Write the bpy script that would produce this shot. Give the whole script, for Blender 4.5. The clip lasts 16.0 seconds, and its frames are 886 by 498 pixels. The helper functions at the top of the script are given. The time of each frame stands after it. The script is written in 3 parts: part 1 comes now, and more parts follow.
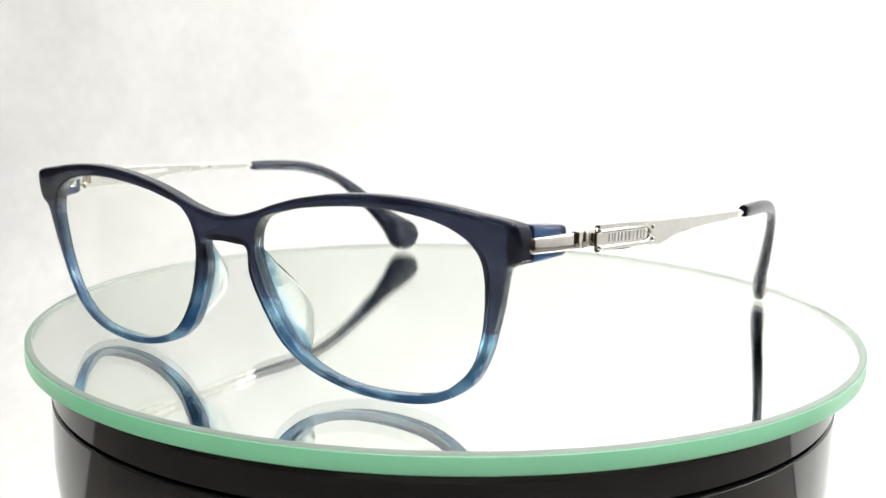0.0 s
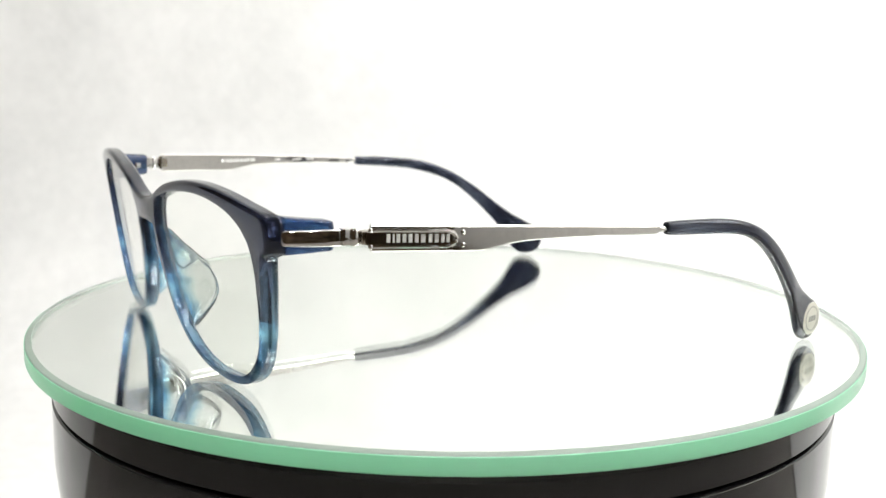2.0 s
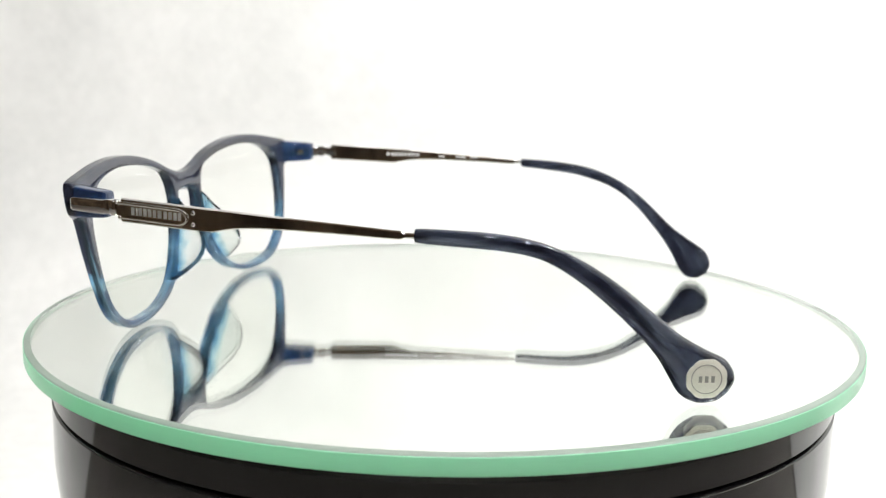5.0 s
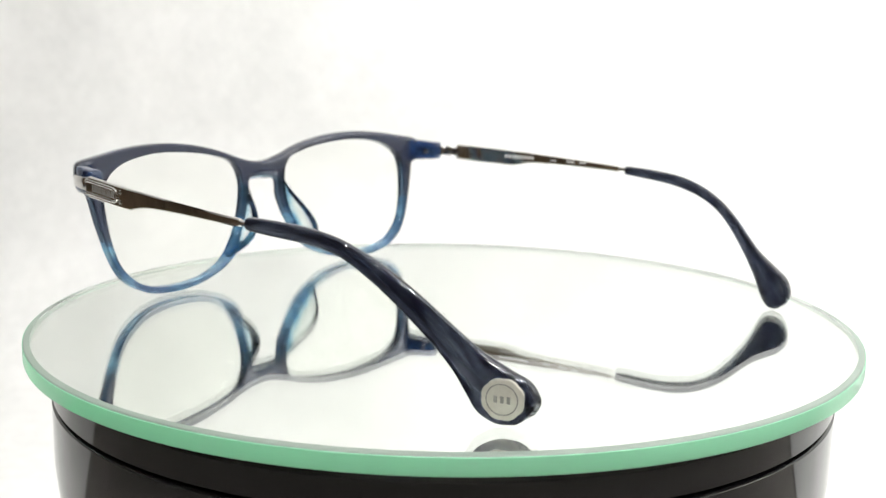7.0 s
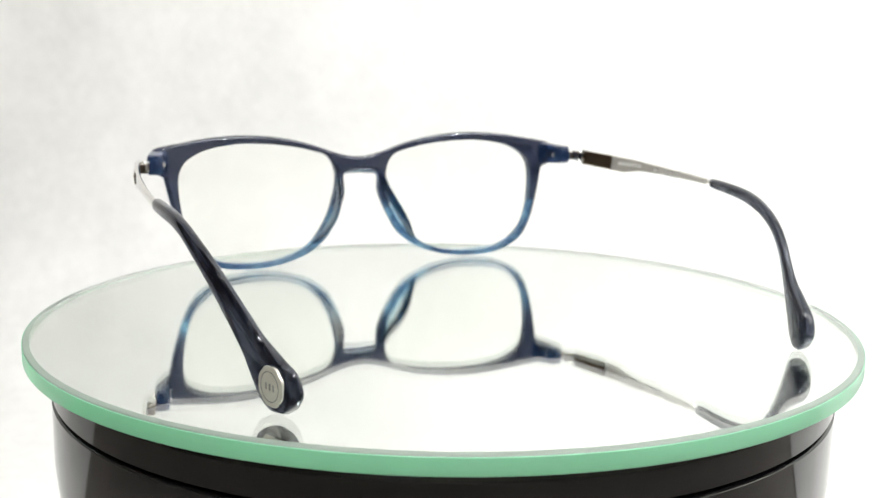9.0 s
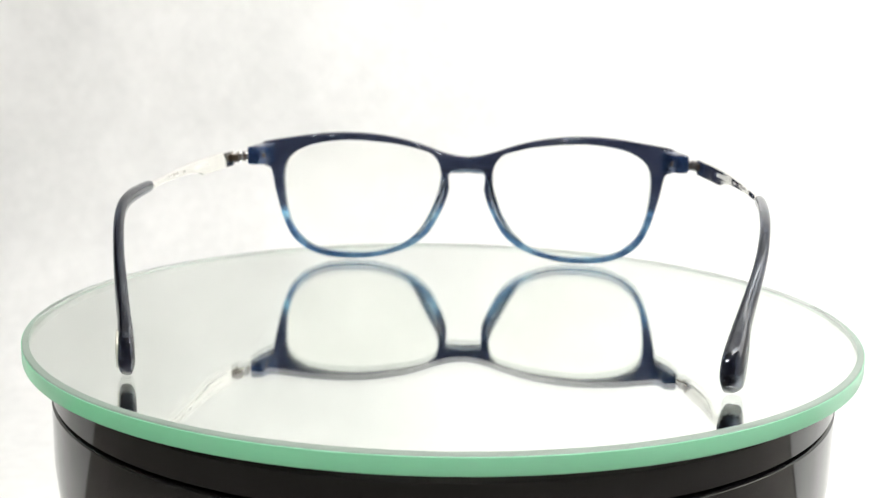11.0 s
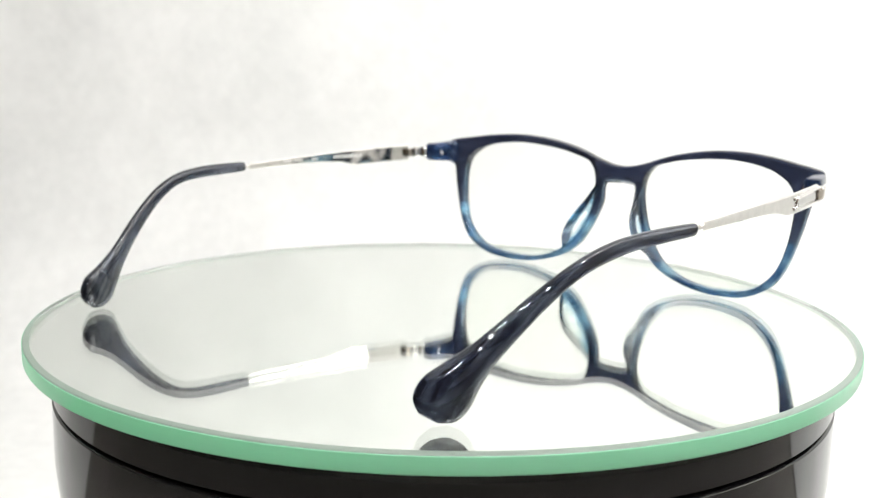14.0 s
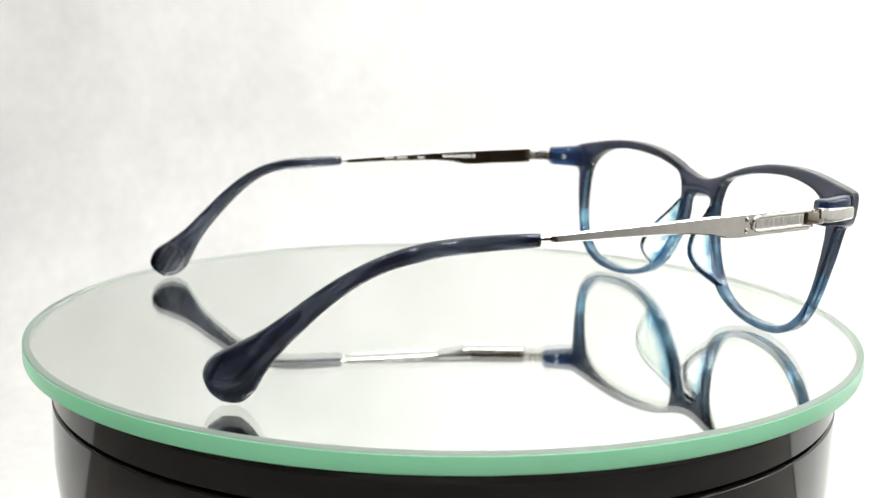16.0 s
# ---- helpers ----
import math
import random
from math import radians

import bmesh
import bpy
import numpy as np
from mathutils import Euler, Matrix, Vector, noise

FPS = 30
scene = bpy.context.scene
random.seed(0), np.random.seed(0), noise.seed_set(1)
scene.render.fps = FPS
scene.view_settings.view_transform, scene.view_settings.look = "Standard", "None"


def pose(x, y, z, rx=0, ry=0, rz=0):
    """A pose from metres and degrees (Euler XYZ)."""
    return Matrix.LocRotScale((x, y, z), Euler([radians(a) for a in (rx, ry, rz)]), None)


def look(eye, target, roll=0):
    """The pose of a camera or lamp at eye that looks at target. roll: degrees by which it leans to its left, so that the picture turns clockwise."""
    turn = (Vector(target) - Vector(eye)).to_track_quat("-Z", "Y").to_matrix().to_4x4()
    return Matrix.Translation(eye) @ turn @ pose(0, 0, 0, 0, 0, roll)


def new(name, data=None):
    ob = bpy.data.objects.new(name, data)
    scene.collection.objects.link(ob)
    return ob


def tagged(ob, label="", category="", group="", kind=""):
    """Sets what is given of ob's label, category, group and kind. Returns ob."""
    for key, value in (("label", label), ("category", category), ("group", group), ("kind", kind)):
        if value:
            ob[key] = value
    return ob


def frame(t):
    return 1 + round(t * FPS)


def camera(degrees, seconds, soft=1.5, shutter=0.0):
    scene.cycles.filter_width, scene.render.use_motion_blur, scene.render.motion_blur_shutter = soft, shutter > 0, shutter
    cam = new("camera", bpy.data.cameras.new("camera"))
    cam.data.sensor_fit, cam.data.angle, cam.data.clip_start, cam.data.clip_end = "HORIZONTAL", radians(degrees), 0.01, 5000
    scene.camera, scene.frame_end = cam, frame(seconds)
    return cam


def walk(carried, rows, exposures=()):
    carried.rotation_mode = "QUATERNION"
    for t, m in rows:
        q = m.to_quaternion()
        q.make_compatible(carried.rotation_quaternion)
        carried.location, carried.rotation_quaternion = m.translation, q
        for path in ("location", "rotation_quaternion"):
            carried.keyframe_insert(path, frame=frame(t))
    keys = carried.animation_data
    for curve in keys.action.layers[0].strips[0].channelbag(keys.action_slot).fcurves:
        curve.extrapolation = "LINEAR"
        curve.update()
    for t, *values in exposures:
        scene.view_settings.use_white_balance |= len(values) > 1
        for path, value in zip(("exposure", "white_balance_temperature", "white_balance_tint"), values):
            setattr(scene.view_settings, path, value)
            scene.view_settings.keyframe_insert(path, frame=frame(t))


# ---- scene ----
MM = 0.001

# ---- camera: stands still before the turntable ----
cam = camera(44.92, 16.0, soft=1.3)
cam.data.dof.use_dof, cam.data.dof.focus_distance, cam.data.dof.aperture_fstop = True, 0.225, 27.0
EYE = (0.0, -0.27891, 0.06695)
AIM = (EYE[0] + math.sin(radians(-0.14)), EYE[1] + math.cos(radians(-0.14)), EYE[2] - math.tan(radians(10.222)))
walk(cam, [(0.0, look(EYE, AIM, 0.956)), (16.0, look(EYE, AIM, 0.956))], exposures=[(0.0, -0.03), (9.0, -0.05), (12.5, -0.09), (16.0, -0.09)])

# ---- world and lamps ----
world = bpy.data.worlds.new("world")
scene.world = world
world.use_nodes = True
world.node_tree.nodes["Background"].inputs["Color"].default_value = (0.5, 0.46, 0.42, 1)
world.node_tree.nodes["Background"].inputs["Strength"].default_value = 0.05


def area_lamp(name, eye, target, sx, sy, power, color=(1, 1, 1), spread=180):
    d = bpy.data.lights.new(name, "AREA")
    d.shape, d.size, d.size_y, d.energy, d.color, d.spread = "RECTANGLE", sx, sy, power, color, radians(spread)
    ob = new(name, d)
    ob.matrix_world = look(eye, target)
    return ob


def spot_bulb(name, eye, radius, power):
    d = bpy.data.lights.new(name, "POINT")
    d.shadow_soft_size, d.energy, d.color = radius, power, (1, 0.98, 0.95)
    ob = new(name, d)
    ob.location = eye
    return ob


# three unseen area lights, added to brighten the backdrop, side screen and disc
area_lamp("fill_light_top", (0.15, 0.10, 0.86), (0.0, 0.20, 0.0), 0.8, 0.4, 0.8)
area_lamp("backdrop_fill", (0.45, -0.05, 0.80), (0.1, 0.48, 0.14), 0.5, 0.25, 1.85, spread=95)
area_lamp("fill_light_side", (0.62, 0.05, 0.45), (-0.1, 0.35, 0.15), 0.3, 0.5, 1.6)
for px, py, pz in ((-0.22, -0.26, 0.55), (-0.05, -0.40, 0.42), (0.07, -0.40, 0.42), (0.24, -0.26, 0.55), (0.30, -0.16, 0.60)):
    spot_bulb("led_bulb", (px, py, pz), 0.014, 2.9)


# ---- materials ----
def material(name):
    m = bpy.data.materials.new(name)
    m.use_nodes = True
    return m, m.node_tree.nodes, m.node_tree.links, m.node_tree.nodes["Principled BSDF"]


def setv(b, **kw):
    for k, v in kw.items():
        b.inputs[k.replace("_", " ")].default_value = v


def node(nodes, kind, **kw):
    n = nodes.new(kind)
    for k, v in kw.items():
        n.inputs[k].default_value = v
    return n


def math_node(nodes, links, op, a, b):
    n = nodes.new("ShaderNodeMath")
    n.operation = op
    for i, x in enumerate((a, b)):
        if isinstance(x, (int, float)):
            n.inputs[i].default_value = x
        else:
            links.new(x, n.inputs[i])
    return n.outputs[0]


def ramp(nodes, links, fac, stops):
    n = nodes.new("ShaderNodeValToRGB")
    while len(n.color_ramp.elements) < len(stops):
        n.color_ramp.elements.new(0.5)
    for e, (p, c) in zip(n.color_ramp.elements, stops):
        e.position, e.color = p, (*c, 1)
    links.new(fac, n.inputs["Fac"])
    return n.outputs["Color"]


def mottled(name, low, high, scale, rough, bump=0.0, metallic=0.0, fine=0.0):
    """Two colours mixed by noise at two scales, with a fine relief."""
    m, nodes, links, b = material(name)
    co = nodes.new("ShaderNodeTexCoord")
    n1 = node(nodes, "ShaderNodeTexNoise", Scale=scale, Detail=6.0, Roughness=0.65)
    n2 = node(nodes, "ShaderNodeTexNoise", Scale=scale * 14, Detail=3.0)
    links.new(co.outputs["Object"], n1.inputs["Vector"])
    links.new(co.outputs["Object"], n2.inputs["Vector"])
    mixed = math_node(nodes, links, "ADD", math_node(nodes, links, "MULTIPLY", n1.outputs["Fac"], 0.75), math_node(nodes, links, "MULTIPLY", n2.outputs["Fac"], 0.25))
    links.new(ramp(nodes, links, mixed, ((0.35, low), (0.65, high))), b.inputs["Base Color"])
    setv(b, Roughness=rough, Metallic=metallic)
    if bump:
        bn = node(nodes, "ShaderNodeBump", Strength=bump, Distance=0.002)
        links.new(mixed, bn.inputs["Height"])
        links.new(bn.outputs["Normal"], b.inputs["Normal"])
    return m


def front_depth(nodes, links, co):
    """Depth behind the curved and tilted front face, in metres."""
    sep = nodes.new("ShaderNodeSeparateXYZ")
    links.new(co.outputs["Object"], sep.inputs[0])
    u = math_node(nodes, links, "ADD", sep.outputs[0], 3.49 * MM)
    v = math_node(nodes, links, "ADD", sep.outputs[1], 71.27 * MM)
    flat = math_node(nodes, links, "SUBTRACT", v, math_node(nodes, links, "MULTIPLY", math_node(nodes, links, "MULTIPLY", u, u), 1.31))
    return math_node(nodes, links, "ADD", math_node(nodes, links, "ADD", flat, math_node(nodes, links, "MULTIPLY", sep.outputs[2], 0.14)), 0.0075 - 0.14 * 0.0373)


def acetate(name, front=True):
    """Laminated acetate: slate blue above, clear streaky blue below (front); dark navy for the tips."""
    m, nodes, links, b = material(name)
    co = nodes.new("ShaderNodeTexCoord")
    sep = nodes.new("ShaderNodeSeparateXYZ")
    links.new(co.outputs["Object"], sep.inputs[0])
    x, y, z = sep.outputs
    mp = nodes.new("ShaderNodeMapping")
    mp.inputs["Scale"].default_value = (60, 150, 480) if front else (500, 22, 420)
    if front:
        links.new(co.outputs["Object"], mp.inputs["Vector"])
    else:
        # the laminae follow the tip as it bends down behind the ear
        past = math_node(nodes, links, "MAXIMUM", math_node(nodes, links, "SUBTRACT", y, 0.083), 0.0)
        drop = math_node(nodes, links, "MULTIPLY", math_node(nodes, links, "MULTIPLY", past, past), 17.8)
        bent = nodes.new("ShaderNodeCombineXYZ")
        links.new(x, bent.inputs[0])
        links.new(y, bent.inputs[1])
        links.new(math_node(nodes, links, "ADD", z, drop), bent.inputs[2])
        links.new(bent.outputs[0], mp.inputs["Vector"])
    n1 = node(nodes, "ShaderNodeTexNoise", Scale=1.0, Detail=4.0, Roughness=0.6)
    links.new(mp.outputs[0], n1.inputs["Vector"])
    streak = n1.outputs["Fac"]
    if front == "end":
        links.new(ramp(nodes, links, streak, ((0.30, (0.020, 0.036, 0.11)), (0.52, (0.035, 0.080, 0.22)), (0.75, (0.11, 0.28, 0.48)))), b.inputs["Base Color"])
        b.inputs["Transmission Weight"].default_value = 0.75
    elif front:
        wob = math_node(nodes, links, "MULTIPLY", math_node(nodes, links, "SUBTRACT", streak, 0.5), 0.011)
        h = math_node(nodes, links, "MULTIPLY", math_node(nodes, links, "ADD", z, wob), 1 / 0.042)
        tone = ramp(nodes, links, h, ((0.0, (0.05, 0.15, 0.30)), (0.10, (0.22, 0.42, 0.57)), (0.22, (0.07, 0.20, 0.40)), (0.36, (0.24, 0.47, 0.64)),
                                      (0.415, (0.13, 0.34, 0.58)), (0.43, (0.050, 0.070, 0.130)), (0.62, (0.034, 0.046, 0.088)), (1.0, (0.024, 0.032, 0.064))))
        fine = ramp(nodes, links, streak, ((0.36, (0.30, 0.36, 0.50)), (0.64, (1.75, 1.6, 1.4))))
        mix = nodes.new("ShaderNodeMix")
        mix.data_type, mix.blend_type = "RGBA", "MULTIPLY"
        mix.inputs["Factor"].default_value = 0.8
        links.new(tone, mix.inputs["A"])
        links.new(fine, mix.inputs["B"])
        n3 = node(nodes, "ShaderNodeTexNoise", Scale=170.0, Detail=2.0)
        links.new(co.outputs["Object"], n3.inputs["Vector"])
        blot = nodes.new("ShaderNodeMix")
        blot.data_type = "RGBA"
        low = math_node(nodes, links, "LESS_THAN", h, 0.42)
        links.new(math_node(nodes, links, "MULTIPLY", low, ramp(nodes, links, n3.outputs["Fac"], ((0.45, (0, 0, 0)), (0.58, (0.85, 0.85, 0.85))))), blot.inputs["Factor"])
        links.new(mix.outputs["Result"], blot.inputs["A"])
        blot.inputs["B"].default_value = (0.02, 0.07, 0.19, 1)
        # clear blue rear lamina, seen on the edges
        depth = front_depth(nodes, links, co)
        inner = math_node(nodes, links, "MULTIPLY", math_node(nodes, links, "GREATER_THAN", depth, 0.0017), math_node(nodes, links, "LESS_THAN", depth, 0.0029))
        inner = math_node(nodes, links, "MULTIPLY", inner, math_node(nodes, links, "LESS_THAN", z, 0.0305))
        lam = nodes.new("ShaderNodeMix")
        lam.data_type = "RGBA"
        links.new(math_node(nodes, links, "MULTIPLY", inner, 0.75), lam.inputs["Factor"])
        links.new(blot.outputs["Result"], lam.inputs["A"])
        lam.inputs["B"].default_value = (0.22, 0.42, 0.56, 1)
        links.new(lam.outputs["Result"], b.inputs["Base Color"])
        tr = ramp(nodes, links, h, ((0.40, (0.80, 0.80, 0.80)), (0.45, (0.82, 0.82, 0.82))))
        links.new(tr, b.inputs["Transmission Weight"])
    else:
        links.new(ramp(nodes, links, streak, ((0.40, (0.005, 0.006, 0.013)), (0.50, (0.022, 0.028, 0.050)), (0.60, (0.100, 0.118, 0.160)))), b.inputs["Base Color"])
        b.inputs["Transmission Weight"].default_value = 0.75
    setv(b, Roughness=0.05, IOR=1.54)
    return m


def pad_acetate(name):
    """Clear acetate, streaked with blue where it grows out of the rim."""
    m, nodes, links, b = material(name)
    co = nodes.new("ShaderNodeTexCoord")
    depth = front_depth(nodes, links, co)
    n1 = node(nodes, "ShaderNodeTexNoise", Scale=330.0, Detail=3.0)
    links.new(co.outputs["Object"], n1.inputs["Vector"])
    wob = math_node(nodes, links, "MULTIPLY", math_node(nodes, links, "SUBTRACT", n1.outputs["Fac"], 0.5), 0.006)
    f = math_node(nodes, links, "MULTIPLY", math_node(nodes, links, "ADD", depth, wob), 100.0)
    links.new(ramp(nodes, links, f, ((0.34, (0.13, 0.34, 0.55)), (0.48, (0.45, 0.68, 0.79)), (0.64, (0.92, 0.965, 0.955)))), b.inputs["Base Color"])
    setv(b, Roughness=0.0, IOR=1.49, Transmission_Weight=1.0)
    return m


def polished(name, color, rough, grain=(40, 400, 400)):
    m, nodes, links, b = material(name)
    co = nodes.new("ShaderNodeTexCoord")
    mp = nodes.new("ShaderNodeMapping")
    mp.inputs["Scale"].default_value = grain
    links.new(co.outputs["Object"], mp.inputs["Vector"])
    n1 = node(nodes, "ShaderNodeTexNoise", Scale=2.0, Detail=5.0)
    links.new(mp.outputs[0], n1.inputs["Vector"])
    links.new(ramp(nodes, links, n1.outputs["Fac"], ((0.3, tuple(0.9 * c for c in color)), (0.7, color))), b.inputs["Base Color"])
    links.new(ramp(nodes, links, n1.outputs["Fac"], ((0.3, (rough * 0.7,) * 3), (0.7, (rough * 1.3,) * 3))), b.inputs["Roughness"])
    setv(b, Metallic=1.0)
    return m


def clear_glass(name, color, ior, rough=0.0):
    m, nodes, links, b = material(name)
    setv(b, Base_Color=(*color, 1), Roughness=rough, IOR=ior, Transmission_Weight=1.0)
    return m


def glass_edge(name, color):
    """Ground edge of float glass: light from within the plate glows through it."""
    m, nodes, links, b = material(name)
    n1 = node(nodes, "ShaderNodeTexNoise", Scale=90.0, Detail=4.0)
    tone = ramp(nodes, links, n1.outputs["Fac"], ((0.3, tuple(0.93 * c for c in color)), (0.7, color)))
    setv(b, Roughness=0.35, IOR=1.5, Coat_Weight=1.0, Coat_Roughness=0.1)
    links.new(tone, b.inputs["Base Color"])
    tra = nodes.new("ShaderNodeBsdfTranslucent")
    links.new(tone, tra.inputs["Color"])
    mix = nodes.new("ShaderNodeMixShader")
    mix.inputs[0].default_value = 0.42
    links.new(b.outputs[0], mix.inputs[1])
    links.new(tra.outputs[0], mix.inputs[2])
    links.new(mix.outputs[0], nodes["Material Output"].inputs["Surface"])
    return m


BACKDROP = mottled("white_backdrop_paper", (0.765, 0.77, 0.755), (0.90, 0.90, 0.885), 9.0, 0.9, bump=0.35)
TABLE = mottled("grey_table_top", (0.24, 0.225, 0.205), (0.36, 0.34, 0.315), 7.0, 0.5)
ROOM = mottled("dim_brown_room", (0.045, 0.03, 0.018), (0.34, 0.24, 0.15), 2.4, 0.8)
BLACK = mottled("black_gloss_plastic", (0.006, 0.006, 0.006), (0.014, 0.014, 0.015), 60.0, 0.07)
GREEN = glass_edge("green_glass_edge", (0.50, 0.92, 0.69))
CHAMFER = clear_glass("ground_glass_chamfer", (0.36, 0.46, 0.39), 1.5, 0.4)
CHAMFER.node_tree.nodes["Principled BSDF"].inputs["Transmission Weight"].default_value = 0.5
PLATE = clear_glass("mirror_plate_glass", (0.962, 1.0, 0.97), 1.5)
SILVERING = polished("mirror_silvering", (0.99, 0.995, 0.98), 0.004, (1, 1, 1))
ACETATE = acetate("blue_laminated_acetate")
END = acetate("clear_blue_end_acetate", "end")
TIP = acetate("navy_tip_acetate", False)
PAD = pad_acetate("pale_blue_pad_acetate")
LENS = clear_glass("lens_plastic", (0.972, 0.982, 0.958), 1.12)
STEEL = polished("polished_steel", (0.86, 0.84, 0.81), 0.05)
# knuckle steel browned down: a dark reflection put into its colour
DARK_REFLECTION = polished("hinge_steel_dark_reflection", (0.48, 0.43, 0.37), 0.15)
WHITE_INK = mottled("pale_print", (0.75, 0.75, 0.74), (0.85, 0.85, 0.84), 300.0, 0.5)
LETTER = polished("matt_raised_letters", (0.86, 0.86, 0.84), 0.5, (300, 300, 300))
GREY_INK = mottled("grey_engraving", (0.22, 0.22, 0.20), (0.32, 0.32, 0.29), 300.0, 0.5)
FAINT_INK = mottled("faint_print", (0.48, 0.47, 0.45), (0.58, 0.57, 0.55), 300.0, 0.45)
BADGE = mottled("cream_enamelled_badge", (0.60, 0.59, 0.51), (0.70, 0.69, 0.61), 400.0, 0.3, metallic=0.3)


# ---- mesh helpers ----
def mesh_of(bm, name, mats, smooth=True, angle=40):
    bmesh.ops.recalc_face_normals(bm, faces=bm.faces)
    for f in bm.faces:
        f.smooth = smooth
    me = bpy.data.meshes.new(name)
    bm.to_mesh(me)
    bm.free()
    for m in mats if isinstance(mats, (list, tuple)) else (mats,):
        me.materials.append(m)
    if smooth:
        me.set_sharp_from_angle(angle=radians(angle))
    return me


def part(name, bm, mats, parent=None, label="", smooth=True, angle=40):
    ob = new(name, mesh_of(bm, name, mats, smooth, angle))
    if parent:
        ob.parent = parent
    if label:
        ob["label"] = label
    return ob


def rings(bm, loops, closed=True, caps=True):
    """Skin a row of equal loops of points; returns the rows of vertices."""
    rows = [[bm.verts.new(p) for p in loop] for loop in loops]
    n = len(rows[0])
    for a, b in zip(rows, rows[1:]):
        for i in range(n if closed else n - 1):
            j = (i + 1) % n
            bm.faces.new((a[i], a[j], b[j], b[i]))
    if caps:
        bm.faces.new(rows[0][::-1])
        bm.faces.new(rows[-1])
    return rows


def lathe(bm, profile, segs=128, mat=None, close=False):
    """Turn a profile of (radius, height) about z."""
    loops = []
    for r, z in profile:
        loops.append([(r * math.cos(2 * math.pi * i / segs), r * math.sin(2 * math.pi * i / segs), z) for i in range(segs)])
    rows = [[bm.verts.new(p) for p in loop] for loop in loops]
    for k, (a, b) in enumerate(zip(rows, rows[1:])):
        for i in range(segs):
            f = bm.faces.new((a[i], a[(i + 1) % segs], b[(i + 1) % segs], b[i]))
            f.material_index = mat[k] if mat else 0
    if close:
        for row in (rows[0], rows[-1]):
            bm.faces.new(row)
    return rows


def spline(points, per=5, closed=False):
    """Catmull-Rom curve through the points."""
    p = [np.array(q, float) for q in points]
    n, out = len(p), []
    for i in range(n if closed else n - 1):
        if closed:
            a, b, c, d = p[i - 1], p[i], p[(i + 1) % n], p[(i + 2) % n]
        else:
            a, b, c, d = p[max(i - 1, 0)], p[i], p[i + 1], p[min(i + 2, n - 1)]
        for k in range(per):
            t = k / per
            out.append(0.5 * (2 * b + (c - a) * t + (2 * a - 5 * b + 4 * c - d) * t * t + (3 * b - a - 3 * c + d) * t ** 3))
    if not closed:
        out.append(p[-1])
    return out


def box(bm, lo, hi, bevel=0.0, segs=2):
    v = bmesh.ops.create_cube(bm, size=1.0)["verts"]
    for q in v:
        q.co = Vector([l + (c + 0.5) * (h - l) for c, l, h in zip(q.co, lo, hi)])
    if bevel:
        e = {e for q in v for e in q.link_edges}
        bmesh.ops.bevel(bm, geom=list(e), offset=bevel, segments=segs, profile=0.6, affect="EDGES")


def tube(bm, path, radius, sides=8):
    """A round bead along a path."""
    loops = []
    for i, p in enumerate(path):
        d = Vector(path[min(i + 1, len(path) - 1)]) - Vector(path[max(i - 1, 0)])
        q = d.to_track_quat("Z", "Y")
        loops.append([Vector(p) + q @ Vector((radius * math.cos(2 * math.pi * k / sides), radius * math.sin(2 * math.pi * k / sides), 0)) for k in range(sides)])
    rings(bm, loops)


# ---- setting ----
def build_setting():
    table_z = -0.160
    # white sheet that sweeps up behind the turntable
    prof = [(0.09, 0.0), (0.22, 0.0), (0.30, 0.0)]
    prof += [(0.30 + 0.18 * math.sin(a), 0.18 - 0.18 * math.cos(a)) for a in np.linspace(0.15, math.pi / 2, 10)]
    prof += [(0.48, 0.5), (0.48, 1.05)]
    bm = bmesh.new()
    rings(bm, [[(x, y, table_z + z) for y, z in prof] + [(x, y + 0.004, table_z + z - 0.004) for y, z in prof[::-1]] for x in np.linspace(-0.99, 0.78, 3)])
    tagged(part("backdrop", bm, BACKDROP, angle=30), "white seamless paper backdrop, faintly mottled", "backdrop", kind="structure")
    bm = bmesh.new()
    box(bm, (0.736, -0.90, table_z + 0.006), (0.744, 0.472, 0.89), 0.002, 1)
    tagged(part("wall_east", bm, BACKDROP), "white paper side screen beside the turntable", "screen", kind="structure")
    # unseen white sheet overhead, added as a reflector
    bm = bmesh.new()
    box(bm, (-0.97, -0.14, 0.897), (0.75, 0.47, 0.902), 0.001, 1)
    tagged(part("ceiling", bm, BACKDROP), "white paper top screen, added unseen to reflect light from above", "screen", kind="structure")
    # the dim room in which the tent stands
    bm = bmesh.new()
    box(bm, (-1.9, -2.2, -0.80), (1.9, 1.3, 1.7))
    for f in bm.faces:
        f.normal_flip()
    me = bpy.data.meshes.new("wall_south")
    bm.to_mesh(me)
    bm.free()
    me.materials.append(ROOM)
    tagged(new("wall_south", me), "dim brown walls of the room behind", "wall", kind="structure")
    bm = bmesh.new()
    box(bm, (-1.3, -0.62, table_z - 0.03), (0.95, 0.62, table_z - 0.006), 0.003)
    tagged(part("table", bm, TABLE), "grey-beige table under the white paper backdrop", "table")
    return table_z


